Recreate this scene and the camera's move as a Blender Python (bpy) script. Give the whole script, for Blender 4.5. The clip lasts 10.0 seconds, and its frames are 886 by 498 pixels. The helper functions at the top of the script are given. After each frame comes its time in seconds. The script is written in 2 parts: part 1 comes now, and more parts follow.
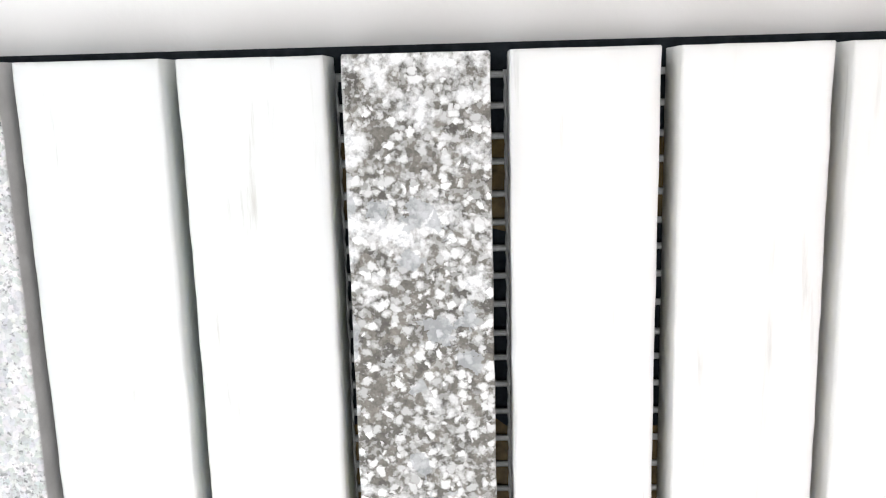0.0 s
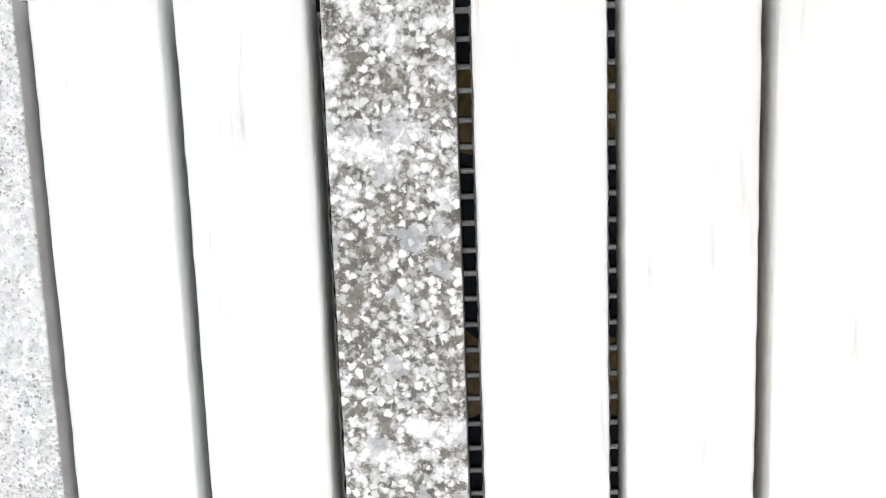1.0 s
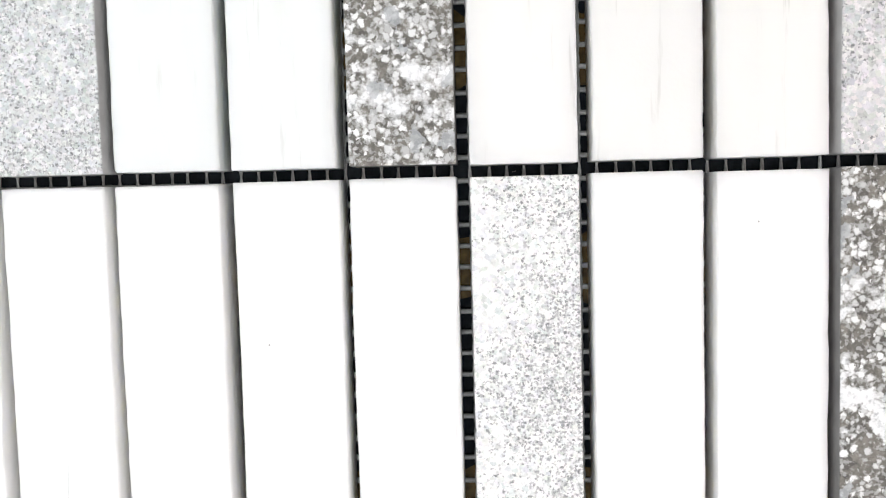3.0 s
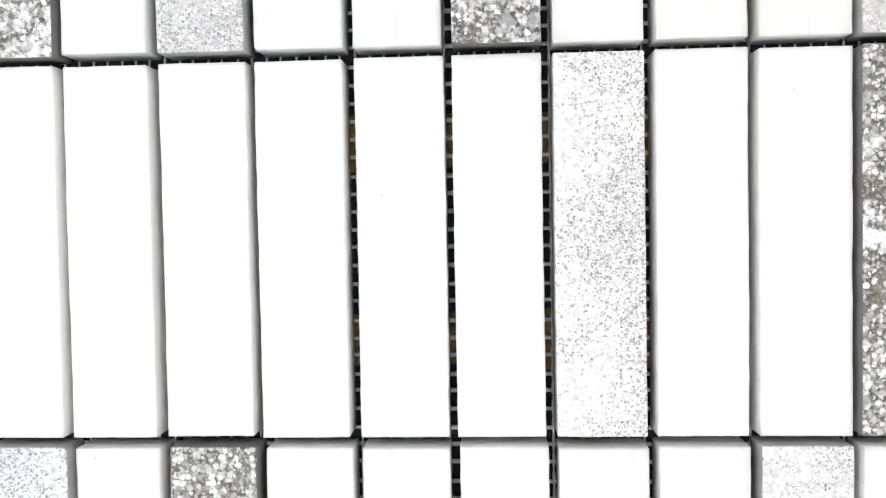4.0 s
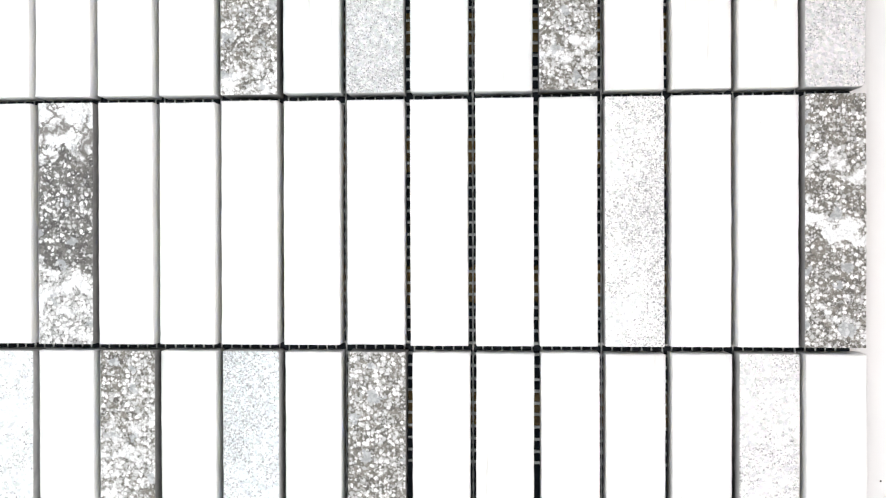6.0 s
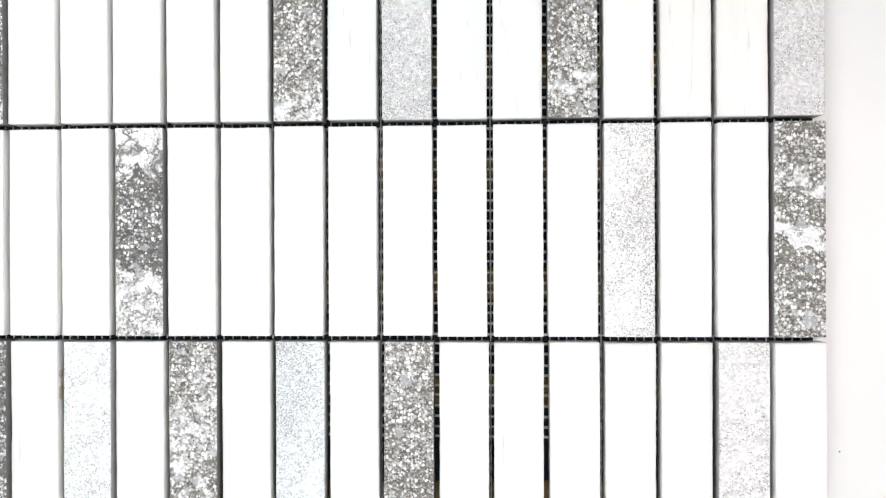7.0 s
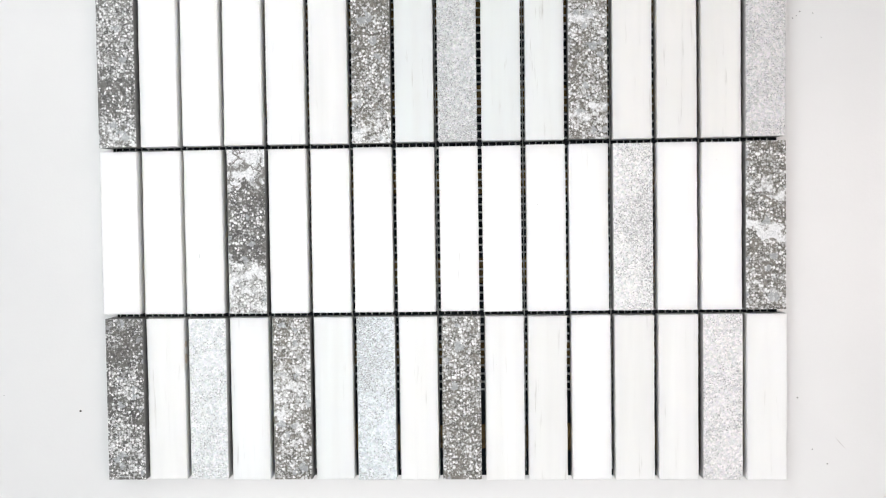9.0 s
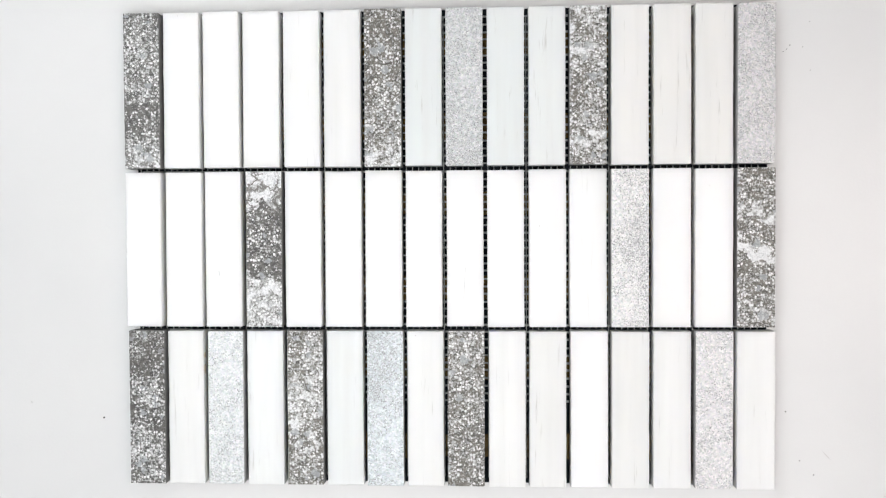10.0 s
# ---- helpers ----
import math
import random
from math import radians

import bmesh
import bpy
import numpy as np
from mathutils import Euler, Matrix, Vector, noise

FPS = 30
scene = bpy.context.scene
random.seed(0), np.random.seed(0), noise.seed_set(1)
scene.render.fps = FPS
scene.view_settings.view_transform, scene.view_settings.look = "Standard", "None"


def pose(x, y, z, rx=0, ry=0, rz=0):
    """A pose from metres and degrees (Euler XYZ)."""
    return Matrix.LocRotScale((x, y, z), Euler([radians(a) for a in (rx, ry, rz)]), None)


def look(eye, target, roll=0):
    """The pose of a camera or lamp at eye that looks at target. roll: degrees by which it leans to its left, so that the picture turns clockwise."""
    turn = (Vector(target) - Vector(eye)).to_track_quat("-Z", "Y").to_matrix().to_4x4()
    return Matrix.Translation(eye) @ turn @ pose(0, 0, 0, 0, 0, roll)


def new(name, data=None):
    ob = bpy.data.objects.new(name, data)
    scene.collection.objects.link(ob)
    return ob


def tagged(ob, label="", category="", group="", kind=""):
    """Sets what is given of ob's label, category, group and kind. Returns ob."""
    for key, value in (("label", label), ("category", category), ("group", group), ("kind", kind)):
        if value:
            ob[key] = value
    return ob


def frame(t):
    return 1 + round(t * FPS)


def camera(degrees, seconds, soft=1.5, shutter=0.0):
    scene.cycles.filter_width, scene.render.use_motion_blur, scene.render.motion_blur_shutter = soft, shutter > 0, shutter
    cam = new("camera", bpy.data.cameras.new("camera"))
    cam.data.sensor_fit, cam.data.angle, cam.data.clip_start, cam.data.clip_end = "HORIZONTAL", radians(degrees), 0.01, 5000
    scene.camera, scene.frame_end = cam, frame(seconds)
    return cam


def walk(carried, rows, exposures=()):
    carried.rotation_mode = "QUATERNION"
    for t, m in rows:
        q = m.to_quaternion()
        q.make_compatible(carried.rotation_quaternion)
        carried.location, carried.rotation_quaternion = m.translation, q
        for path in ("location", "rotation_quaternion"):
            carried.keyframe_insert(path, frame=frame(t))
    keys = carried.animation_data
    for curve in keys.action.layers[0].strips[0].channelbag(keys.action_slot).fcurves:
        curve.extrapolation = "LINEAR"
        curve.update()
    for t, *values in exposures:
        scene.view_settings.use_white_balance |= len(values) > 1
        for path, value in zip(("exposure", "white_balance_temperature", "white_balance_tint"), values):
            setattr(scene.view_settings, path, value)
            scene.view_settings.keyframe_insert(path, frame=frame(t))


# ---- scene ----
cam = camera(55.0, 10.0, soft=1.1)
TOP = 0.0100          # upper face of the tiles above the table top
ROWS = [
    (0, 0.07306, 0.10794, 0.09808, -11.02, 1.98, -1.52),
    (0.5, 0.07714, 0.10318, 0.10386, -10.00, 2.26, -1.87),
    (1, 0.07856, 0.09423, 0.11032, -8.64, 2.77, -2.01),
    (1.5, 0.07878, 0.07978, 0.11238, -7.35, 3.31, -1.95),
    (2, 0.08202, 0.06566, 0.11981, -5.97, 3.28, -1.63),
    (2.5, 0.08208, 0.04911, 0.12371, -4.99, 3.15, -1.66),
    (3, 0.08023, 0.03443, 0.13425, -3.96, 3.11, -1.46),
    (3.2, 0.07892, 0.02727, 0.13943, -3.73, 3.10, -1.41),
    (4.3, 0.05951, 0.00130, 0.17508, -1.33, 3.25, -0.74),
    (4.5, 0.05695, -0.00005, 0.18492, -1.02, 3.41, -0.60),
    (5, 0.05383, -0.00335, 0.20847, -0.77, 3.86, -0.28),
    (5.5, 0.04982, -0.00695, 0.22960, -0.47, 3.77, -0.09),
    (7, 0.03733, -0.00574, 0.29363, -0.12, 3.00, -0.18),
    (7.5, 0.03370, -0.00491, 0.31324, -0.07, 2.89, -0.15),
    (8, 0.02711, -0.00351, 0.33489, -0.32, 2.84, -0.48),
    (8.5, 0.02258, -0.00035, 0.35737, -0.96, 2.69, -0.64),
    (9, 0.02027, 0.00293, 0.37551, -1.81, 2.70, -0.76),
    (9.5, 0.01995, 0.00642, 0.38431, -1.86, 2.90, -0.49),
    (10, 0.02029, 0.00995, 0.39610, -1.47, 3.02, -0.27),
]
EXPOSURES = [(0.0, -0.09), (1.0, -0.08), (3.0, -0.18), (5.5, -0.04), (7.5, -0.20), (9.0, -0.36), (10.0, -0.39)]
walk(cam, [(t, pose(x, y, z + TOP, rx, ry, rz)) for t, x, y, z, rx, ry, rz in ROWS], EXPOSURES)

# ---- light ----
world = bpy.data.worlds.new("room_world")
scene.world = world
world.use_nodes = True
world.node_tree.nodes["Background"].inputs["Color"].default_value = (0.92, 0.955, 1.0, 1)
world.node_tree.nodes["Background"].inputs["Strength"].default_value = 0.25


def area_lamp(name, eye, target, sx, sy, watts, colour):
    data = bpy.data.lights.new(name, "AREA")
    data.shape, data.size, data.size_y, data.energy, data.color = "RECTANGLE", sx, sy, watts, colour
    ob = new(name, data)
    ob.matrix_world = look(eye, target)
    return ob


# unseen lights added to suit the tones: strip overhead, south, west, north, warm east
area_lamp("added_light_overhead", (-0.09, -0.045, 0.43), (-0.09, -0.042, 0), 0.40, 0.12, 0.85, (1.0, 0.995, 0.985))
area_lamp("added_light_south", (0.05, -0.95, 1.55), (0, 0, 0), 2.0, 0.4, 21.0, (0.968, 0.99, 1.0))
area_lamp("added_light_west", (-0.42, 0.36, 0.64), (-0.10, 0.05, 0), 0.5, 0.4, 2.9, (0.94, 0.975, 1.0))
area_lamp("added_light_north", (-0.25, 1.60, 1.20), (0, 0, 0), 1.2, 0.6, 0.4, (0.97, 0.985, 1.0))
area_lamp("added_light_warm_east", (0.46, 0.00, 0.62), (0.16, 0.0, 0.0), 0.30, 0.30, 1.95, (1.0, 0.845, 0.80))


# ---- materials ----
def nodes_of(name):
    m = bpy.data.materials.new(name)
    m.use_nodes = True
    nt = m.node_tree
    b = nt.nodes["Principled BSDF"]

    def add(kind, **kw):
        n = nt.nodes.new(kind)
        for k, v in kw.items():
            if k in n.inputs:
                n.inputs[k].default_value = v
        return n

    def link(a, o, c, i):
        nt.links.new(a.outputs[o], c.inputs[i])
    return m, nt, b, add, link


def ramp(add, stops):
    n = add("ShaderNodeValToRGB")
    e = n.color_ramp.elements
    while len(e) < len(stops):
        e.new(0.5)
    for el, (p, c) in zip(e, stops):
        el.position, el.color = p, (*c, 1) if len(c) == 3 else c
    return n


def grey(v):
    return (v, v, v)


def mix(nt, add, link, fac, a, b, blend="MIX"):
    """Mix two colours; each of fac, a, b is (node, socket) or a value."""
    n = add("ShaderNodeMix")
    n.data_type, n.blend_type = "RGBA", blend
    for src, i in ((fac, 0), (a, 6), (b, 7)):
        if isinstance(src, tuple) and len(src) == 2:
            nt.links.new(src[0].outputs[src[1]], n.inputs[i])
        else:
            n.inputs[i].default_value = src if i == 0 else (*src, 1)
    return (n, 2)


def math_node(nt, add, op, a, b=0.0, clamp=False):
    n = add("ShaderNodeMath")
    n.operation, n.use_clamp = op, clamp
    for src, i in ((a, 0), (b, 1)):
        if isinstance(src, tuple):
            nt.links.new(src[0].outputs[src[1]], n.inputs[i])
        else:
            n.inputs[i].default_value = src
    return (n, 0)


def local(nt, add, link, spread=40.0, squash=(1, 1, 1)):
    """Object coordinates in metres, moved on by the object's own random number."""
    tc, info = add("ShaderNodeTexCoord"), add("ShaderNodeObjectInfo")
    off = add("ShaderNodeVectorMath")
    off.operation = "MULTIPLY_ADD"
    comb = add("ShaderNodeCombineXYZ")
    link(info, "Random", comb, 0), link(info, "Random", comb, 1)
    link(comb, 0, off, 0)
    off.inputs[1].default_value = (spread, spread * 0.37, 0)
    link(tc, "Object", off, 2)
    mp = add("ShaderNodeMapping")
    mp.inputs["Scale"].default_value = squash
    link(off, 0, mp, 0)
    return (mp, 0), info


def noise_at(nt, add, vec, scale, detail=4.0, rough=0.55):
    n = add("ShaderNodeTexNoise", Scale=scale, Detail=detail, Roughness=rough)
    nt.links.new(vec[0].outputs[vec[1]], n.inputs["Vector"])
    return n


def bump(nt, add, link, b, height, strength, distance):
    n = add("ShaderNodeBump", Strength=strength, Distance=distance)
    nt.links.new(height[0].outputs[height[1]], n.inputs["Height"])
    link(n, 0, b, "Normal")


def marble():
    m, nt, b, add, link = nodes_of("white_marble")
    vec, info = local(nt, add, link)
    streak_vec, _ = local(nt, add, link, 23.0, (1, 0.07, 1))
    cloud_vec, _ = local(nt, add, link, 31.0, (1, 0.45, 1))
    # each tile's own colour, cool, neutral or creamy, with light fall-off painted in
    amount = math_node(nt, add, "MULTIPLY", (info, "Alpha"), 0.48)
    cloud = noise_at(nt, add, cloud_vec, 45, 3)
    cl = ramp(add, [(0.35, grey(0)), (0.75, grey(1))])
    link(cloud, "Fac", cl, 0)
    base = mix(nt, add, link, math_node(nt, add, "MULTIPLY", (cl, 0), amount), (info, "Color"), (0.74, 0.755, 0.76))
    streak = noise_at(nt, add, streak_vec, 520, 5, 0.6)
    patch = noise_at(nt, add, cloud_vec, 90, 2)
    sr = ramp(add, [(0.60, grey(0)), (0.72, grey(1))])
    link(streak, "Fac", sr, 0)
    pr = ramp(add, [(0.45, grey(0)), (0.60, grey(1))])
    link(patch, "Fac", pr, 0)
    vein = math_node(nt, add, "MULTIPLY", (sr, 0), (pr, 0))
    base = mix(nt, add, link, math_node(nt, add, "MULTIPLY", vein, math_node(nt, add, "MULTIPLY", (info, "Alpha"), 0.8)), base, (0.46, 0.45, 0.42))
    band = noise_at(nt, add, streak_vec, 130, 3, 0.5)
    br = ramp(add, [(0.45, grey(0)), (0.70, grey(1))])
    link(band, "Fac", br, 0)
    base = mix(nt, add, link, math_node(nt, add, "MULTIPLY", (br, 0), amount), base, (0.72, 0.725, 0.715))
    # rare dark pinholes
    pin = add("ShaderNodeTexVoronoi", Scale=95.0)
    nt.links.new(vec[0].outputs[0], pin.inputs["Vector"])
    p = math_node(nt, add, "LESS_THAN", (pin, "Distance"), 0.014)
    base = mix(nt, add, link, math_node(nt, add, "MULTIPLY", p, 0.8), base, (0.12, 0.11, 0.10))
    nt.links.new(base[0].outputs[base[1]], b.inputs["Base Color"])
    b.inputs["Roughness"].default_value = 0.42
    b.inputs["Specular IOR Level"].default_value = 0.4
    b.inputs["Subsurface Weight"].default_value = 1.0
    b.inputs["Subsurface Radius"].default_value = (1.0, 0.99, 0.93)
    b.inputs["Subsurface Scale"].default_value = 0.006
    fine = noise_at(nt, add, vec, 1400, 3)
    bump(nt, add, link, b, (fine, "Fac"), 0.12, 0.0002)
    return m


def profile(nt, add, link, stops, lean=0.0, length=0.073):
    """A value that changes along a strip, from its upper end (0) to its lower end (1)."""
    tc, sep = add("ShaderNodeTexCoord"), add("ShaderNodeSeparateXYZ")
    link(tc, "Object", sep, 0)
    f = math_node(nt, add, "MULTIPLY_ADD", (sep, 1), -1 / length)
    f[0].inputs[2].default_value = 0.5
    f = math_node(nt, add, "ADD", f, math_node(nt, add, "MULTIPLY", (sep, 0), lean))
    wob = noise_at(nt, add, (tc, "Object"), 160, 4, 0.6)
    f = math_node(nt, add, "ADD", f, math_node(nt, add, "MULTIPLY", math_node(nt, add, "SUBTRACT", (wob, "Fac"), 0.5), 0.30))
    r = ramp(add, [(p, grey(v)) for p, v in stops])
    nt.links.new(f[0].outputs[0], r.inputs[0])
    return (r, 0)


def dark_stone(pale, milky, seed, tone=1.0, cracks=0.0, lean=0.0, hue=(1.0, 0.955, 0.875)):
    """Taupe granite with white grains. pale: how many grains along the strip; milky: where they run together."""
    m, nt, b, add, link = nodes_of("speckled_granite")
    tc = add("ShaderNodeTexCoord")
    mp = add("ShaderNodeMapping")
    mp.inputs["Location"].default_value = (seed * 0.37, seed * 0.53, 0)
    link(tc, "Object", mp, 0)
    vec = (mp, 0)

    def warped(scale, amount):
        w = noise_at(nt, add, vec, scale, 3, 0.65)
        c = add("ShaderNodeVectorMath")
        c.operation = "SUBTRACT"
        link(w, "Color", c, 0)
        c.inputs[1].default_value = (0.5, 0.5, 0.5)
        o = add("ShaderNodeVectorMath")
        o.operation = "MULTIPLY_ADD"
        link(c, 0, o, 0)
        o.inputs[1].default_value = (amount, amount, 0)
        nt.links.new(vec[0].outputs[0], o.inputs[2])
        return o
    w1 = warped(900, 0.0017)
    v1 = add("ShaderNodeTexVoronoi", Scale=790.0)
    link(w1, 0, v1, "Vector")
    v2 = add("ShaderNodeTexVoronoi", Scale=1250.0)
    link(w1, 0, v2, "Vector")
    grain = noise_at(nt, add, vec, 1300, 4, 0.65)
    big = noise_at(nt, add, vec, 110, 3, 0.6)
    patch = noise_at(nt, add, vec, 230, 5, 0.65)
    ground = ramp(add, [(p, tuple(tone * v * k for k in hue)) for p, v in ((0.22, 0.085), (0.45, 0.150), (0.60, 0.195), (0.80, 0.28))])
    link(grain, "Fac", ground, 0)
    # crystals of the ground, each its own shade
    v4 = add("ShaderNodeTexVoronoi", Scale=520.0)
    link(w1, 0, v4, "Vector")
    c4 = add("ShaderNodeSeparateColor")
    link(v4, "Color", c4, 0)
    shade = ramp(add, [(0.0, (0.60, 0.60, 0.60)), (0.5, (0.92, 0.91, 0.89)), (1.0, (1.22, 1.20, 1.17))])
    link(c4, 0, shade, 0)
    base = mix(nt, add, link, 1.0, (ground, 0), (shade, 0), "MULTIPLY")
    dens = profile(nt, add, link, pale, lean)
    dens = math_node(nt, add, "ADD", dens, math_node(nt, add, "MULTIPLY_ADD", (big, "Fac"), 1.3))
    dens[0].inputs[1].links[0].from_node.inputs[2].default_value = -0.60
    cell = add("ShaderNodeSeparateColor")
    link(v1, "Color", cell, 0)
    some = math_node(nt, add, "LESS_THAN", (cell, 0), dens)
    core = ramp(add, [(0.34, grey(1)), (0.58, grey(0))])
    link(v1, "Distance", core, 0)
    g1 = math_node(nt, add, "MULTIPLY", some, (core, 0))
    cell2 = add("ShaderNodeSeparateColor")
    link(v2, "Color", cell2, 0)
    some2 = math_node(nt, add, "LESS_THAN", (cell2, 0), math_node(nt, add, "MULTIPLY", dens, 0.6))
    core2 = ramp(add, [(0.26, grey(1)), (0.58, grey(0))])
    link(v2, "Distance", core2, 0)
    g2 = math_node(nt, add, "MULTIPLY", math_node(nt, add, "MULTIPLY", some2, (core2, 0)), 0.85)
    grains = math_node(nt, add, "MAXIMUM", g1, g2)
    white = ramp(add, [(0.0, (0.40, 0.405, 0.405)), (0.25, (0.58, 0.587, 0.587)), (0.6, (0.74, 0.747, 0.747)), (1.0, (0.85, 0.857, 0.857))])
    link(cell, 1, white, 0)
    # smaller grains grown into one another between them
    small = noise_at(nt, add, vec, 1000, 2, 0.6)
    sp = math_node(nt, add, "ADD", (small, "Fac"), math_node(nt, add, "MULTIPLY", math_node(nt, add, "SUBTRACT", dens, 0.5), 0.16))
    sm = ramp(add, [(0.535, grey(0)), (0.60, grey(1))])
    nt.links.new(sp[0].outputs[0], sm.inputs[0])
    base = mix(nt, add, link, math_node(nt, add, "MULTIPLY", (sm, 0), 0.50), base, (0.50, 0.505, 0.50))
    base = mix(nt, add, link, grains, base, (white, 0))
    # milky clouds where grains run together
    mk = math_node(nt, add, "ADD", profile(nt, add, link, milky, lean), (patch, "Fac"))
    pr = ramp(add, [(0.63, grey(0)), (0.76, grey(1))])
    nt.links.new(mk[0].outputs[0], pr.inputs[0])
    cloud = ramp(add, [(0.3, (0.50, 0.52, 0.535)), (0.50, (0.86, 0.87, 0.88))])
    link(grain, "Fac", cloud, 0)
    base = mix(nt, add, link, math_node(nt, add, "MULTIPLY", (pr, 0), 0.85), base, (cloud, 0))
    # blue-grey shards
    v3 = add("ShaderNodeTexVoronoi", Scale=340.0)
    w3 = warped(420, 0.0045)
    link(w3, 0, v3, "Vector")
    c3 = add("ShaderNodeSeparateColor")
    link(v3, "Color", c3, 0)
    fl = math_node(nt, add, "MULTIPLY", math_node(nt, add, "LESS_THAN", (c3, 0), 0.06), math_node(nt, add, "GREATER_THAN", (patch, "Fac"), 0.42))
    base = mix(nt, add, link, math_node(nt, add, "MULTIPLY", fl, 0.65), base, (0.40, 0.42, 0.44))
    # dark hairline cracks
    if cracks:
        v5 = add("ShaderNodeTexVoronoi", Scale=95.0)
        v5.feature = "DISTANCE_TO_EDGE"
        w5 = warped(230, 0.011)
        fade = noise_at(nt, add, vec, 140, 3)
        fr = ramp(add, [(0.36, grey(0)), (0.46, grey(1))])
        link(fade, "Fac", fr, 0)
        link(w5, 0, v5, "Vector")
        cr = ramp(add, [(0.02, grey(1)), (0.09, grey(0))])
        link(v5, "Distance", cr, 0)
        where = profile(nt, add, link, [(0.0, cracks), (0.25, cracks), (0.4, 0.0)])
        base = mix(nt, add, link, math_node(nt, add, "MULTIPLY", math_node(nt, add, "MULTIPLY", (cr, 0), (fr, 0)), where), base, (0.13, 0.12, 0.11))
    nt.links.new(base[0].outputs[base[1]], b.inputs["Base Color"])
    b.inputs["Roughness"].default_value = 0.5
    b.inputs["Specular IOR Level"].default_value = 0.3
    bump(nt, add, link, b, grains, 0.12, 0.0002)
    return m


def grey_stone(light, dense, seed, tint=(1, 1, 1), drift=0.0):
    """Pale granite with fine dark grains. light: its ground; dense: how many dark grains along the strip; drift: how many more towards its east edge."""
    m, nt, b, add, link = nodes_of("pale_grey_granite")
    tc = add("ShaderNodeTexCoord")
    mp = add("ShaderNodeMapping")
    mp.inputs["Location"].default_value = (seed * 0.41, seed * 0.29, 0)
    link(tc, "Object", mp, 0)
    vec = (mp, 0)
    fine = noise_at(nt, add, vec, 2400, 3, 0.7)
    mid = noise_at(nt, add, vec, 80, 5, 0.62)

    def crystals(scale, amount, shift):
        w = noise_at(nt, add, vec, scale * 1.3, 2)
        wv = add("ShaderNodeVectorMath")
        wv.operation = "MULTIPLY_ADD"
        link(w, "Color", wv, 0)
        wv.inputs[1].default_value = (amount, amount, 0)
        mv = add("ShaderNodeVectorMath")
        mv.operation = "ADD"
        mv.inputs[1].default_value = (shift, shift * 0.7, 0)
        nt.links.new(vec[0].outputs[0], mv.inputs[0])
        link(mv, 0, wv, 2)
        v = add("ShaderNodeTexVoronoi", Scale=scale)
        link(wv, 0, v, "Vector")
        c = add("ShaderNodeSeparateColor")
        link(v, "Color", c, 0)
        return v, c
    # pale crystals, each its own shade, a few with a breath of colour
    v0, c0 = crystals(1350.0, 0.0010, 0.0)
    ground = ramp(add, [(0.0, tuple(light * 0.78 * k for k in tint)), (0.25, tuple(light * 0.93 * k for k in tint)),
                        (0.65, tuple(min(0.92, light * 1.02) * k for k in tint)), (1.0, tuple(min(0.93, light * 1.16) * k for k in tint))])
    link(c0, 0, ground, 0)
    base = mix(nt, add, link, 0.05, (ground, 0), (v0, "Color"))
    fr = ramp(add, [(0.32, grey(0.62)), (0.5, grey(1.0))])
    link(fine, "Fac", fr, 0)
    base = mix(nt, add, link, 0.45, base, (fr, 0), "MULTIPLY")
    # paler and darker blotches
    blot = noise_at(nt, add, vec, 380, 4, 0.6)
    bl = ramp(add, [(0.36, grey(0.86)), (0.60, grey(1.0))])
    link(blot, "Fac", bl, 0)
    base = mix(nt, add, link, 0.85, base, (bl, 0), "MULTIPLY")
    dens = math_node(nt, add, "ADD", profile(nt, add, link, dense), math_node(nt, add, "MULTIPLY", math_node(nt, add, "SUBTRACT", (mid, "Fac"), 0.5), 3.2))
    across = add("ShaderNodeSeparateXYZ")
    link(tc, "Object", across, 0)
    dens = math_node(nt, add, "ADD", dens, math_node(nt, add, "MULTIPLY", (across, 0), drift / 0.0085))
    for scale, share, shift in ((1650.0, 0.52, 0.3), (2500.0, 0.75, 0.7)):
        v, c = crystals(scale, 0.0009, shift)
        edge = ramp(add, [(0.28, grey(1)), (0.60, grey(0))])
        link(v, "Distance", edge, 0)
        dark = math_node(nt, add, "MULTIPLY", math_node(nt, add, "LESS_THAN", (c, 0), math_node(nt, add, "MULTIPLY", dens, share)), (edge, 0))
        shade = ramp(add, [(0.0, (0.14, 0.145, 0.155)), (0.4, (0.27, 0.275, 0.285)), (1.0, (0.48, 0.48, 0.485))])
        link(c, 1, shade, 0)
        base = mix(nt, add, link, math_node(nt, add, "MULTIPLY", dark, 0.9), base, (shade, 0))
    nt.links.new(base[0].outputs[base[1]], b.inputs["Base Color"])
    b.inputs["Roughness"].default_value = 0.5
    b.inputs["Specular IOR Level"].default_value = 0.35
    bump(nt, add, link, b, (fine, "Fac"), 0.12, 0.0002)
    return m


def simple(name, stops, scale, rough, metal=0.0, bump_scale=0.0, squash=(1, 1, 1), spec=0.5):
    """A surface whose colour wanders between stops with a fine relief."""
    m, nt, b, add, link = nodes_of(name)
    vec, info = local(nt, add, link, 7.0, squash)
    n = noise_at(nt, add, vec, scale, 5)
    r = ramp(add, stops)
    link(n, "Fac", r, 0)
    link(r, 0, b, "Base Color")
    b.inputs["Roughness"].default_value, b.inputs["Metallic"].default_value = rough, metal
    b.inputs["Specular IOR Level"].default_value = spec
    if bump_scale:
        f = noise_at(nt, add, vec, bump_scale, 3)
        bump(nt, add, link, b, (f, "Fac"), 0.2, 0.0002)
    return m


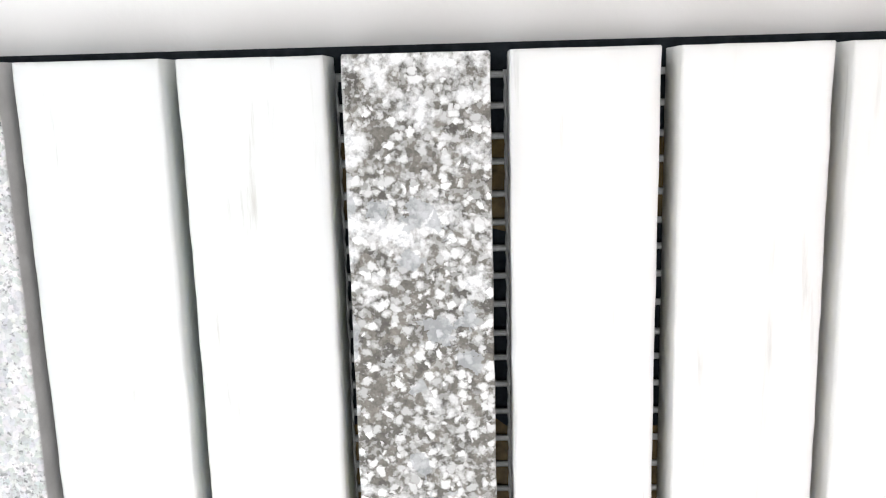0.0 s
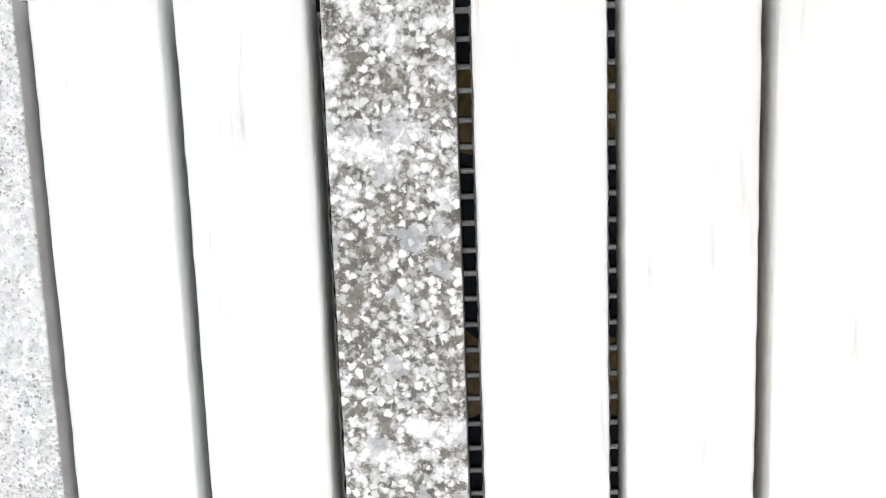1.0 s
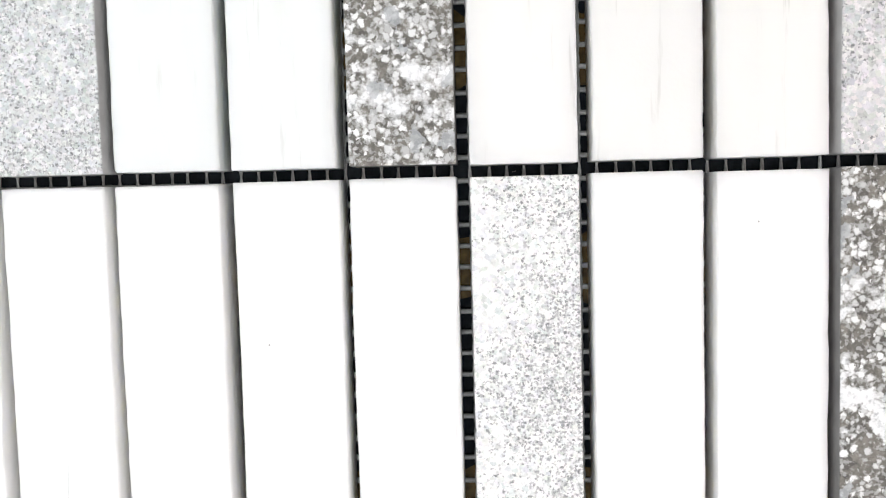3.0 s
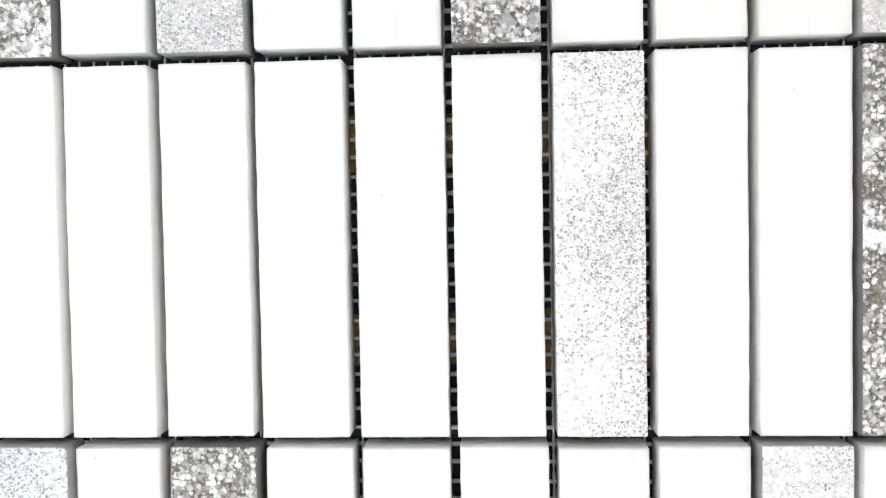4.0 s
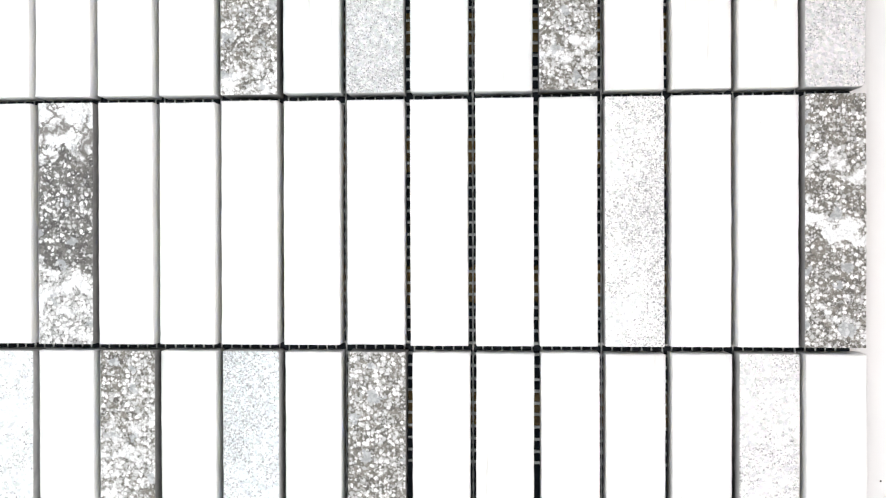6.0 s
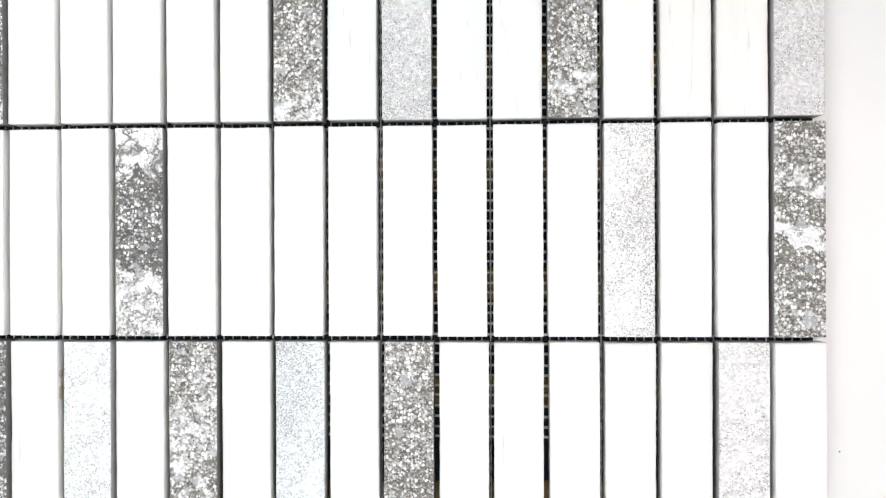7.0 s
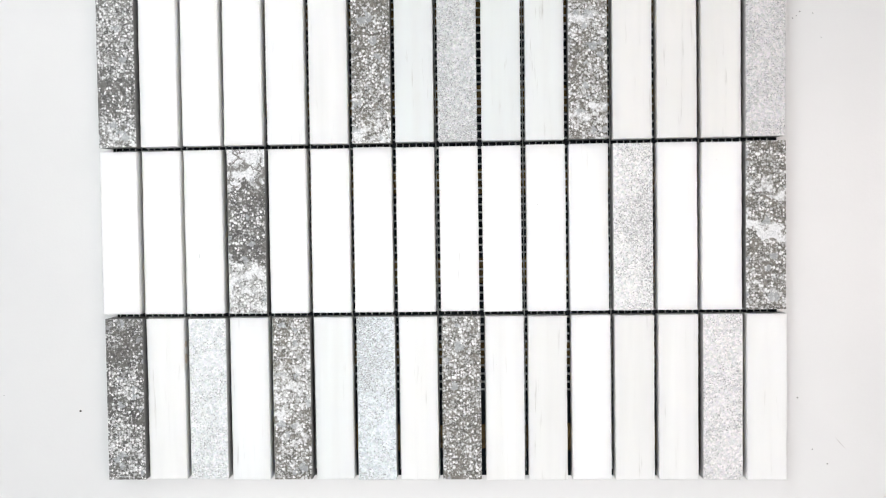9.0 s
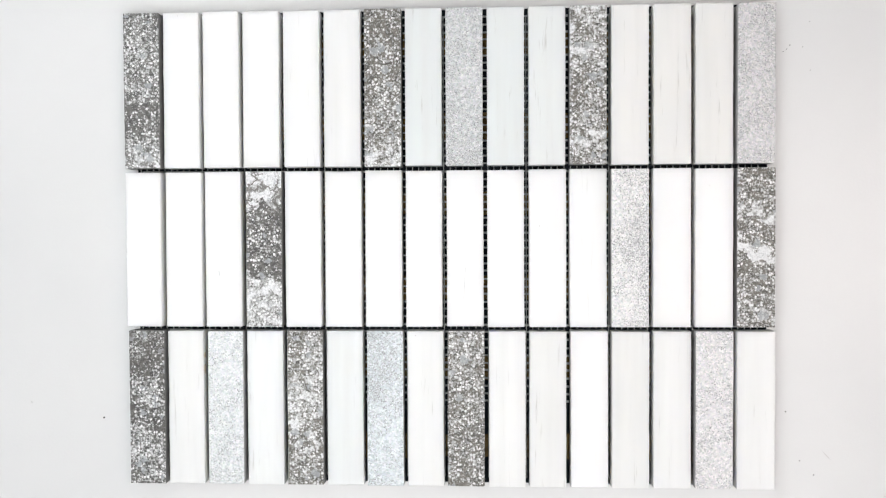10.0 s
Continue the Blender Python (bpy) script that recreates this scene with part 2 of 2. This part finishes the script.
MARBLE = marble()
FLAT = [(0, 0.0), (1, 0.0)]
GRANITE = {
    (0, 0): dark_stone([(0.0, 0.30), (0.15, 0.60), (0.52, 0.60), (0.60, 0.22), (0.72, 0.30), (0.85, 0.65), (1.0, 0.6)], [(0.8, 0.02), (0.92, 0.16), (1, 0.1)], 1, 0.9, hue=(1.0, 0.985, 0.965)),
    (0, 6): dark_stone([(0.0, 0.35), (0.5, 0.50), (0.8, 0.65), (1.0, 0.85)], [(0.8, 0.0), (0.95, 0.22)], 2, lean=5.0),
    (0, 11): dark_stone([(0.0, 0.55), (0.3, 0.62), (0.5, 0.48), (0.8, 0.62), (1.0, 0.50)], [(0.0, 0.16), (0.12, 0.16), (0.20, 0.06), (0.30, 0.2), (0.42, 0.05), (0.7, 0.08), (0.85, 0.18), (1.0, 0.03)], 3),
    (1, 3): dark_stone([(0.0, 0.75), (0.16, 0.8), (0.22, 0.25), (0.45, 0.42), (0.62, 0.10), (0.68, 0.25), (0.71, 1.05), (1.0, 1.0)], [(0.0, 0.36), (0.18, 0.32), (0.25, -0.05), (0.66, -0.05), (0.74, 0.20), (1, 0.14)], 4, 0.8, 0.9, hue=(1.0, 0.985, 0.965)),
    (1, 15): dark_stone([(0.0, 0.55), (0.4, 0.5), (0.6, 0.45), (0.8, 0.55), (1.0, 0.6)], [(0.2, 0.0), (0.25, 0.16), (0.30, 0.16), (0.34, 0.0), (0.46, 0.05), (0.51, 0.40), (0.55, 0.40), (0.585, 0.02), (0.78, 0.0), (0.86, 0.14), (1, 0.05)], 5, lean=-5.0),
    (2, 0): dark_stone([(0.0, 0.5), (0.10, 0.22), (0.28, 0.18), (0.32, 0.6), (0.44, 0.55), (0.50, 0.12), (0.60, 0.18), (0.66, 0.6), (1.0, 0.55)], [(0.65, 0.0), (0.75, 0.1), (1, 0.0)], 6, 0.75, 0.5, -4.0, hue=(1.0, 0.985, 0.965)),
    (2, 4): dark_stone([(0.0, 0.52), (0.25, 0.7), (0.5, 0.85), (0.66, 0.42), (1.0, 0.55)], [(0.1, 0.0), (0.3, 0.15), (0.55, 0.15), (0.65, 0.05), (0.75, 0.16), (1, 0.0)], 7, lean=9.0),
    (2, 8): dark_stone([(0.0, 0.70), (0.25, 0.6), (0.6, 0.48), (1.0, 0.5)], [(0.0, 0.08), (0.2, 0.03), (1, 0.02)], 8),
}
GREYSTONE = {
    (0, 8): grey_stone(0.70, [(0.0, 0.48), (0.5, 0.58), (1.0, 0.58)], 1, (0.97, 0.995, 1.005)),
    (0, 15): grey_stone(0.68, [(0.0, 0.44), (0.4, 0.28), (0.7, 0.40), (1.0, 0.28)], 2, (1.0, 0.99, 1.0)),
    (1, 12): grey_stone(0.86, [(0.0, 0.56), (0.25, 0.34), (0.5, 0.66), (0.75, 0.56), (1.0, 0.36)], 3, drift=0.22),
    (2, 2): grey_stone(0.84, [(0.0, 0.16), (0.5, 0.20), (1.0, 0.24)], 4, (0.96, 0.995, 1.01)),
    (2, 6): grey_stone(0.83, [(0.0, 0.62), (0.5, 0.42), (1.0, 0.36)], 5, (0.92, 0.985, 1.02), -0.25),
    (2, 14): grey_stone(0.80, [(0.0, 0.36), (0.25, 0.18), (0.45, 0.30), (1.0, 0.16)], 6, (1.0, 0.99, 1.0)),
}
SAWN = {"d": simple("sawn_taupe_stone", [(0.3, (0.24, 0.24, 0.24)), (0.7, (0.34, 0.34, 0.338))], 260, 0.7, bump_scale=1800, spec=0.25),
        "g": simple("sawn_grey_stone", [(0.3, (0.50, 0.50, 0.50)), (0.7, (0.62, 0.62, 0.62))], 300, 0.7, bump_scale=1800, spec=0.25)}
TABLE = simple("white_laminate", [(0.3, (0.72, 0.723, 0.727)), (0.7, (0.76, 0.76, 0.76))], 9, 0.38, bump_scale=700, spec=0.4)
BLACK = simple("black_card", [(0.3, (0.010, 0.013, 0.016)), (0.75, (0.026, 0.031, 0.037))], 600, 0.75, bump_scale=2500, spec=0.06)
FIBRE = simple("fibreglass", [(0.3, (0.36, 0.37, 0.37)), (0.7, (0.56, 0.57, 0.57))], 900, 0.45, bump_scale=3000)
GLUE = simple("amber_glue", [(0.3, (0.050, 0.032, 0.010)), (0.7, (0.19, 0.125, 0.042))], 420, 0.5, bump_scale=500, spec=0.2)
SMEAR = simple("dried_glue", [(0.3, (0.58, 0.48, 0.38)), (0.7, (0.74, 0.66, 0.57))], 500, 0.45, bump_scale=900)
CRUMB = simple("dark_grit", [(0.3, (0.03, 0.03, 0.03)), (0.7, (0.09, 0.085, 0.08))], 900, 0.8)
SCUFF = simple("grey_scuff", [(0.3, (0.45, 0.43, 0.43)), (0.7, (0.58, 0.56, 0.56))], 900, 0.7)
SCRATCH = simple("grey_scratch", [(0.3, (0.60, 0.61, 0.61)), (0.7, (0.72, 0.73, 0.73))], 900, 0.6)
PLASTER = simple("white_plaster", [(0.3, (0.72, 0.72, 0.71)), (0.7, (0.78, 0.78, 0.77))], 3, 0.9, bump_scale=200)
FLOORING = simple("grey_floor", [(0.3, (0.36, 0.35, 0.34)), (0.7, (0.44, 0.43, 0.42))], 4, 0.6, bump_scale=120)


# ---- building helpers ----
def part(name, bm, material, parent=None, label=""):
    me = bpy.data.meshes.new(name)
    bm.normal_update()
    bm.to_mesh(me)
    bm.free()
    me.materials.append(material)
    ob = new(name, me)
    if parent:
        ob.parent = parent
    if label:
        ob["label"] = label
    return ob


def block(x0, x1, y0, y1, z0, z1, bevel=0.0, segments=2):
    bm = bmesh.new()
    bmesh.ops.create_cube(bm, size=1)
    for v in bm.verts:
        v.co = Vector((x0 + (v.co.x + 0.5) * (x1 - x0), y0 + (v.co.y + 0.5) * (y1 - y0), z0 + (v.co.z + 0.5) * (z1 - z0)))
    if bevel:
        bmesh.ops.bevel(bm, geom=list(bm.edges), offset=bevel, segments=segments, affect="EDGES", profile=0.5)
    return bm


def smooth(ob):
    for p in ob.data.polygons:
        p.use_smooth = True
    return ob


# ---- the room: unseen plain walls added to close the place round the table ----
FLOOR_Z = -0.75
room = [("floor", (-2, 2, -2, 2, FLOOR_Z - 0.1, FLOOR_Z), FLOORING, "plain grey floor under the table"),
        ("ceiling", (-2, 2, -2, 2, 1.75, 1.85), PLASTER, "plain white ceiling over the table"),
        ("wall_north", (-2.1, 2.1, 2, 2.1, FLOOR_Z - 0.1, 1.85), PLASTER, "plain white plastered wall behind the table"),
        ("wall_south", (-2.1, 2.1, -2.1, -2, FLOOR_Z - 0.1, 1.85), PLASTER, "plain white plastered wall before the table"),
        ("wall_west", (-2.1, -2, -2, 2, FLOOR_Z - 0.1, 1.85), PLASTER, "plain white plastered wall west of the table"),
        ("wall_east", (2, 2.1, -2, 2, FLOOR_Z - 0.1, 1.85), PLASTER, "plain white plastered wall beside the table")]
for name, dims, mat, label in room:
    tagged(part(name, block(*dims), mat), label, name.split("_")[0], kind="structure")

# ---- the table ----
table = tagged(new("table"), "white laminate table with a smooth worn top", "table")
smooth(part("tabletop", block(-0.70, 0.70, -0.45, 0.45, -0.028, 0.0, 0.003, 3), TABLE, table))
for sx in (-0.62, 0.62):
    for sy in (-0.38, 0.38):
        part("leg", block(sx - 0.025, sx + 0.025, sy - 0.025, sy + 0.025, FLOOR_Z, -0.0285, 0.003), TABLE, table)

# ---- black card under the sheet ----
CARD = 0.0012
tagged(part("display_board", block(-0.1490, 0.1504, -0.1122, 0.1128, 0.0001, CARD, 0.0003, 1), BLACK),
       "thin matt black display card lying on the white table", "board")

# ---- amber glue bands between the board and the sheet ----
PITCH_X, PITCH_Y, GAP = 0.019035, 0.0751, 0.0020


def glue_band(y, width, seed):
    rng = random.Random(seed)
    bm = bmesh.new()
    n = 150
    rings = []
    for i in range(n + 1):
        x = -0.146 + 0.293 * i / n
        w = width / 2 * (1 + rng.uniform(-0.12, 0.12))
        c = y + rng.uniform(-0.0004, 0.0004)
        h = 0.00028 + rng.uniform(-0.0001, 0.00012)
        rings.append([bm.verts.new((x, c + dy * w, CARD + dz)) for dy, dz in ((-1, 0.00005), (-0.6, h), (0, h * 1.1), (0.6, h), (1, 0.00005))])
    for a, b in zip(rings, rings[1:]):
        for k in range(4):
            bm.faces.new((a[k], b[k], b[k + 1], a[k + 1]))
    bmesh.ops.recalc_face_normals(bm, faces=bm.faces)
    return smooth(tagged(part("glue_band", bm, GLUE), "amber brown band of dried glue on the black board", "glue", "glue bands"))


for i, (y, width) in enumerate([(0.0959, 0.0112), (0.0575, 0.0123), (0.0212, 0.0109), (-0.0188, 0.0116), (-0.0570, 0.0110), (-0.0945, 0.0115)]):
    glue_band(y, width, i)

# ---- the mosaic sheet ----
sheet = tagged(new("mosaic_sheet"), "mesh-backed mosaic sheet of white marble and speckled grey stone strips", "mosaic tile")
MESH_Z = CARD + 0.00050
BOTTOM = MESH_Z + 0.00032
mesh_backing = new("mesh_backing")
mesh_backing.parent = sheet
mesh_backing["label"] = "pale grey fibreglass backing mesh"


def weft(length):
    """A flat thread that lies across the sheet."""
    bm = bmesh.new()
    rings = []
    n = 100
    for i in range(n + 1):
        x = -length / 2 + length * i / n
        dz = 0.00006 * math.sin(i * 2.1)
        w = 0.00046 + 0.00006 * math.sin(i * 1.3) + 0.00003 * math.sin(i * 0.37)
        rings.append([bm.verts.new((x, y, z + dz)) for y, z in ((-w, 0), (-w * 0.5, 0.00014), (w * 0.5, 0.00014), (w, 0), (0, -0.00010))])
    for a, b in zip(rings, rings[1:]):
        for k in range(5):
            bm.faces.new((a[k], b[k], b[(k + 1) % 5], a[(k + 1) % 5]))
    bm.faces.new(rings[0]), bm.faces.new(rings[-1][::-1])
    bmesh.ops.recalc_face_normals(bm, faces=bm.faces)
    return bm


def warp_pair(length, spacing):
    """Two thin threads that cross each other between the flat ones."""
    bm = bmesh.new()
    n = int(length / spacing) * 4
    for side in (1, -1):
        rings = []
        for i in range(n + 1):
            y = -length / 2 + length * i / n
            a = math.pi * (y / spacing)
            x = side * 0.00014 * math.cos(a)
            z = side * 0.00010 * math.sin(a)
            rings.append([bm.verts.new((x + 0.00020 * math.cos(q), y, z + 0.00014 * math.sin(q))) for q in (0, 1.57, 3.14, 4.71)])
        for a, b in zip(rings, rings[1:]):
            for k in range(4):
                bm.faces.new((a[k], b[k], b[(k + 1) % 4], a[(k + 1) % 4]))
    bmesh.ops.recalc_face_normals(bm, faces=bm.faces)
    return bm


rng = random.Random(4)
WEFT, WARP = 0.00364, 0.00299
first = smooth(part("strand", weft(0.2945), FIBRE, mesh_backing))
first.location = (0.0008, 0.0366 - 30 * WEFT, MESH_Z)
first.rotation_euler.z = radians(-0.3)   # the mesh lies a little askew
for k in range(-29, 21):
    y = 0.0362 + k * WEFT
    if abs(y) > 0.1105:
        continue
    o = first.copy()
    scene.collection.objects.link(o)
    o.location = (0.0008 + rng.uniform(-0.0003, 0.0003), y + 0.0004 + rng.uniform(-0.00025, 0.00025), MESH_Z)
    o.rotation_euler.z = radians(-0.3)
first_warp = smooth(part("strand", warp_pair(0.2185, WEFT), FIBRE, mesh_backing))
first_warp.location = (0.0502 - 66 * WARP, 0, MESH_Z + 0.0001)
for k in range(-65, 33):
    o = first_warp.copy()
    scene.collection.objects.link(o)
    o.location = (0.0502 + k * WARP + rng.uniform(-0.0002, 0.0002), rng.uniform(-0.0005, 0.0005), MESH_Z + 0.0001)

# a loose end of fibre that sticks up out of the joint
bm = bmesh.new()
rings = []
for i in range(7):
    f = i / 6
    c = Vector((0.0846 - 0.0007 * f * f, 0.0375 - 0.0003 * f, MESH_Z + 0.0072 * f))
    r = 0.00007 * (1 - 0.7 * f)
    rings.append([bm.verts.new(c + Vector((r * math.cos(q), r * math.sin(q), 0))) for q in (0, 2.09, 4.19)])
for a, b in zip(rings, rings[1:]):
    for k in range(3):
        bm.faces.new((a[k], a[(k + 1) % 3], b[(k + 1) % 3], b[k]))
bmesh.ops.recalc_face_normals(bm, faces=bm.faces)
part("loose_fibre", bm, FIBRE, mesh_backing, "white loose end of fibre")


def tile_mesh(w, l, h, radius, seed, cut):
    """A stone strip: wavering sawn outline, worn upper arris, nipped corners. Origin in the middle of its base."""
    rng = random.Random(seed)
    bm = bmesh.new()
    outline = []
    cs = [cut * rng.uniform(0.5, 1.5) * (2.2 if rng.random() < 0.12 else 1.0) for _ in range(4)]
    x, y = w / 2, l / 2
    ny, nx = 26, 7

    def edge(ax, ay, bx, by, n):
        for i in range(n):
            f = i / n
            outline.append((ax + (bx - ax) * f, ay + (by - ay) * f))
    edge(x, -y + cs[0], x, y - cs[1], ny)
    edge(x, y - cs[1], x - cs[1], y, 2)
    edge(x - cs[1], y, -x + cs[2], y, nx)
    edge(-x + cs[2], y, -x, y - cs[2], 2)
    edge(-x, y - cs[2], -x, -y + cs[3], ny)
    edge(-x, -y + cs[3], -x + cs[3], -y, 2)
    edge(-x + cs[3], -y, x - cs[0], -y, nx)
    edge(x - cs[0], -y, x, -y + cs[0], 2)
    n = len(outline)
    ph = [rng.uniform(0, 6.28) for _ in range(4)]
    bow = rng.uniform(-0.00008, 0.00008)
    pts = []
    for px, py in outline:
        wav = 0.00003 * math.sin(py * 420 + ph[0]) + 0.00003 * math.sin(py * 1300 + ph[1]) + bow * math.cos(py / l * 3.0)
        way = 0.00002 * math.sin(px * 700 + ph[2])
        pts.append((px + wav + rng.uniform(-1, 1) * 0.00002, py + way + rng.uniform(-1, 1) * 0.00002))
    cs_end = [0.85 if abs(py) > l / 2 - 0.0004 else 1.0 for px, py in outline]
    wear = [cs_end[i] * radius * (1 + 0.35 * math.sin(i * 0.31 + ph[3]) + rng.uniform(-0.15, 0.15)) for i in range(n)]
    for _ in range(rng.randint(0, 2)):
        c = rng.randrange(n)
        for d in (-1, 0, 1):
            wear[(c + d) % n] *= 1.5
    steps = [(0.0, 0.0, 0.00015), (0.00012, 0.0, 0.0), (h, 1.0, 0.0), (h, 0.62, 0.06), (h, 0.30, 0.30), (h, 0.08, 0.66), (h, 0.0, 1.0)]
    rings = []
    for z, drop, inset in steps:
        ring = []
        for i, (px, py) in enumerate(pts):
            r = wear[i]
            d = inset * r if z == h else inset
            sx = (abs(px) - d) / abs(px) if abs(px) > 1e-6 else 1
            sy = (abs(py) - d) / abs(py) if abs(py) > 1e-6 else 1
            ring.append(bm.verts.new((px * sx, py * sy, z - (drop * r if z == h else 0))))
        rings.append(ring)
    for a, b in zip(rings, rings[1:]):
        for i in range(n):
            bm.faces.new((a[i], a[(i + 1) % n], b[(i + 1) % n], b[i]))
    bm.faces.new(rings[0][::-1])
    bm.faces.new(rings[-1])
    bmesh.ops.recalc_face_normals(bm, faces=bm.faces)
    return bm


KIND = {(0, 0): "d", (0, 6): "d", (0, 8): "g", (0, 11): "d", (0, 15): "g",
        (1, 3): "d", (1, 12): "g", (1, 15): "d",
        (2, 0): "d", (2, 2): "g", (2, 4): "d", (2, 6): "g", (2, 8): "d", (2, 14): "g"}
LOOK = {"w": (0.00036, 0.00014, "white marble strip with faint streaks"),
        "g": (0.00035, 0.00025, "pale grey fine-grained granite strip"),
        "d": (0.00020, 0.00018, "dark taupe granite strip with white speckles")}
# marble tints unlike the plain white ones, light fall-off painted into outer rows
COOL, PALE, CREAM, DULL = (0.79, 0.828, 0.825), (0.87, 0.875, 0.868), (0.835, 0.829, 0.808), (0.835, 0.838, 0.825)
TINT_FALLOFF = {(0, 4): (0.91, 0.915, 0.91), (0, 5): PALE, (0, 7): COOL, (0, 9): COOL, (0, 10): (0.81, 0.838, 0.832), (0, 12): (0.85, 0.846, 0.83),
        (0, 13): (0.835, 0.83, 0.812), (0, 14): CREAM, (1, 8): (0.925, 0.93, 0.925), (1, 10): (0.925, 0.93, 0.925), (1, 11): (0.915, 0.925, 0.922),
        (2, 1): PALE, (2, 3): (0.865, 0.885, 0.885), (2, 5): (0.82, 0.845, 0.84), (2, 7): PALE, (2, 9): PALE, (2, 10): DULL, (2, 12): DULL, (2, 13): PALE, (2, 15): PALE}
ROW_SHIFT = (0.00002, 0.00008, 0.00045)
# strips laid a little out of line
ASIDE = {(0, 0): -0.00025, (0, 1): -0.00032, (0, 2): -0.00034, (0, 3): -0.00040, (0, 4): -0.00015, (0, 13): 0.00017, (0, 14): 0.0001, (1, 0): -0.0004, (1, 3): 0.0004, (1, 10): 0.0002, (1, 11): -0.0001, (1, 14): 0.0002}
rng = random.Random(11)
tops = {}
for r in range(3):
    for c in range(16):
        radius, cut, label = LOOK[KIND.get((r, c), "w")]
        mat = GRANITE.get((r, c)) or GREYSTONE.get((r, c)) or MARBLE
        w = PITCH_X - GAP + rng.uniform(-0.00012, 0.00018)
        l = PITCH_Y - GAP + rng.uniform(-0.0003, 0.0002)
        h = TOP - BOTTOM + rng.uniform(-0.00015, 0.00010)
        ob = part("tile", tile_mesh(w, l, h, radius, r * 16 + c, cut), mat, sheet, label)
        tint = TINT_FALLOFF.get((r, c), (0.955, 0.952, 0.94))
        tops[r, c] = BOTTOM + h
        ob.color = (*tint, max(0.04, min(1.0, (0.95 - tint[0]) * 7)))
        sawn = SAWN.get(KIND.get((r, c)))
        if sawn:
            ob.data.materials.append(sawn)
        for p in ob.data.polygons:
            p.use_smooth = len(p.vertices) < 5
            if sawn and abs(p.normal.z) < 0.3:
                p.material_index = 1
        ob.location = ((c - 7.5) * PITCH_X + ROW_SHIFT[r] + ASIDE.get((r, c), rng.uniform(-0.00008, 0.00008)), (1 - r) * PITCH_Y + rng.uniform(-0.0001, 0.0001), BOTTOM)
        ob.rotation_euler = (0, 0, radians(rng.uniform(-0.12, 0.12)))


def glue_smear(x, y, length, seed):
    """A thin brown smear that has run up the side of a strip."""
    rng = random.Random(seed)
    bm = bmesh.new()
    bmesh.ops.create_icosphere(bm, subdivisions=3, radius=1.0)
    for v in bm.verts:
        k = rng.uniform(0.85, 1.1)
        v.co = Vector((v.co.x * 0.00012 * k, v.co.y * length / 2 * k, v.co.z * 0.0016 * k))
    ob = smooth(part("glue_smear", bm, SMEAR, sheet, "pale brown smear of glue"))
    ob.location = (x, y, TOP - 0.0022)


for i, (c, r, y, length) in enumerate([(1, 2, -0.0570, 0.0050), (1, 2, -0.0505, 0.0030), (13, 0, 0.0950, 0.0090)]):
    glue_smear((c - 7) * PITCH_X - GAP / 2 + ROW_SHIFT[r], y, length, i)


# ---- grit and scuffs on the table ----
def grit(x, y, size, seed):
    rng = random.Random(seed)
    bm = bmesh.new()
    bmesh.ops.create_icosphere(bm, subdivisions=2, radius=size)
    for v in bm.verts:
        v.co *= rng.uniform(0.7, 1.2)
        v.co.z = max(v.co.z * 0.6, -size * 0.45) + size * 0.45
    ob = tagged(part("crumb", bm, CRUMB), "tiny dark crumb of grit on the white table", "grit", "crumbs on the table")
    ob.location = (x, y, 0.0)


for i, (x, y, s) in enumerate([(-0.2044, -0.0751, 0.25), (-0.1680, -0.0825, 0.55), (0.1608, 0.0939, 0.3), (0.1593, 0.0921, 0.22), (0.1577, 0.0911, 0.25),
                               (0.1665, 0.0931, 0.22), (0.1697, 0.1047, 0.22), (0.1701, 0.0823, 0.22), (0.1597, -0.0774, 0.3), (0.1663, -0.1006, 0.25), (0.1728, -0.1072, 0.3)]):
    grit(x, y, s * 0.001, i)


def sliver(x0, y0, x1, y1, w, seed, z=0.0):
    """A thin wavering mark that lies on a surface at height z."""
    rng = random.Random(seed)
    bm = bmesh.new()
    d = Vector((x1 - x0, y1 - y0, 0))
    nrm = Vector((-d.y, d.x, 0)).normalized()
    rows = []
    for i in range(13):
        f = i / 12
        hw = w * math.sin(math.pi * (0.06 + 0.88 * f)) * rng.uniform(0.6, 1.0)
        m = Vector((x0, y0, 0)) + d * f + nrm * w * rng.uniform(-0.3, 0.3)
        rows.append([bm.verts.new(m + nrm * k * hw + Vector((0, 0, z + dz))) for k, dz in ((-1, 0.00001), (0, 0.00004), (1, 0.00001))])
    for a, b in zip(rows, rows[1:]):
        for k in range(2):
            bm.faces.new((a[k], b[k], b[k + 1], a[k + 1]))
    bmesh.ops.recalc_face_normals(bm, faces=bm.faces)
    return bm


tagged(part("scuff", sliver(0.1767, -0.0957, 0.1806, -0.1002, 0.00018, 1), SCUFF), "short grey scuff mark on the white tabletop", "scuff", "scuffs on the table")
# faint marks on two marble strips of the middle row
part("scratch", sliver(0.0100, -0.0065, 0.0087, -0.0262, 0.00010, 2, tops[1, 8]), SCRATCH, sheet, "long faint grey scratch")
part("scratch", sliver(-0.1069, -0.0093, -0.1067, -0.0125, 0.00022, 3, tops[1, 2]), SCRATCH, sheet, "short faint grey mark")
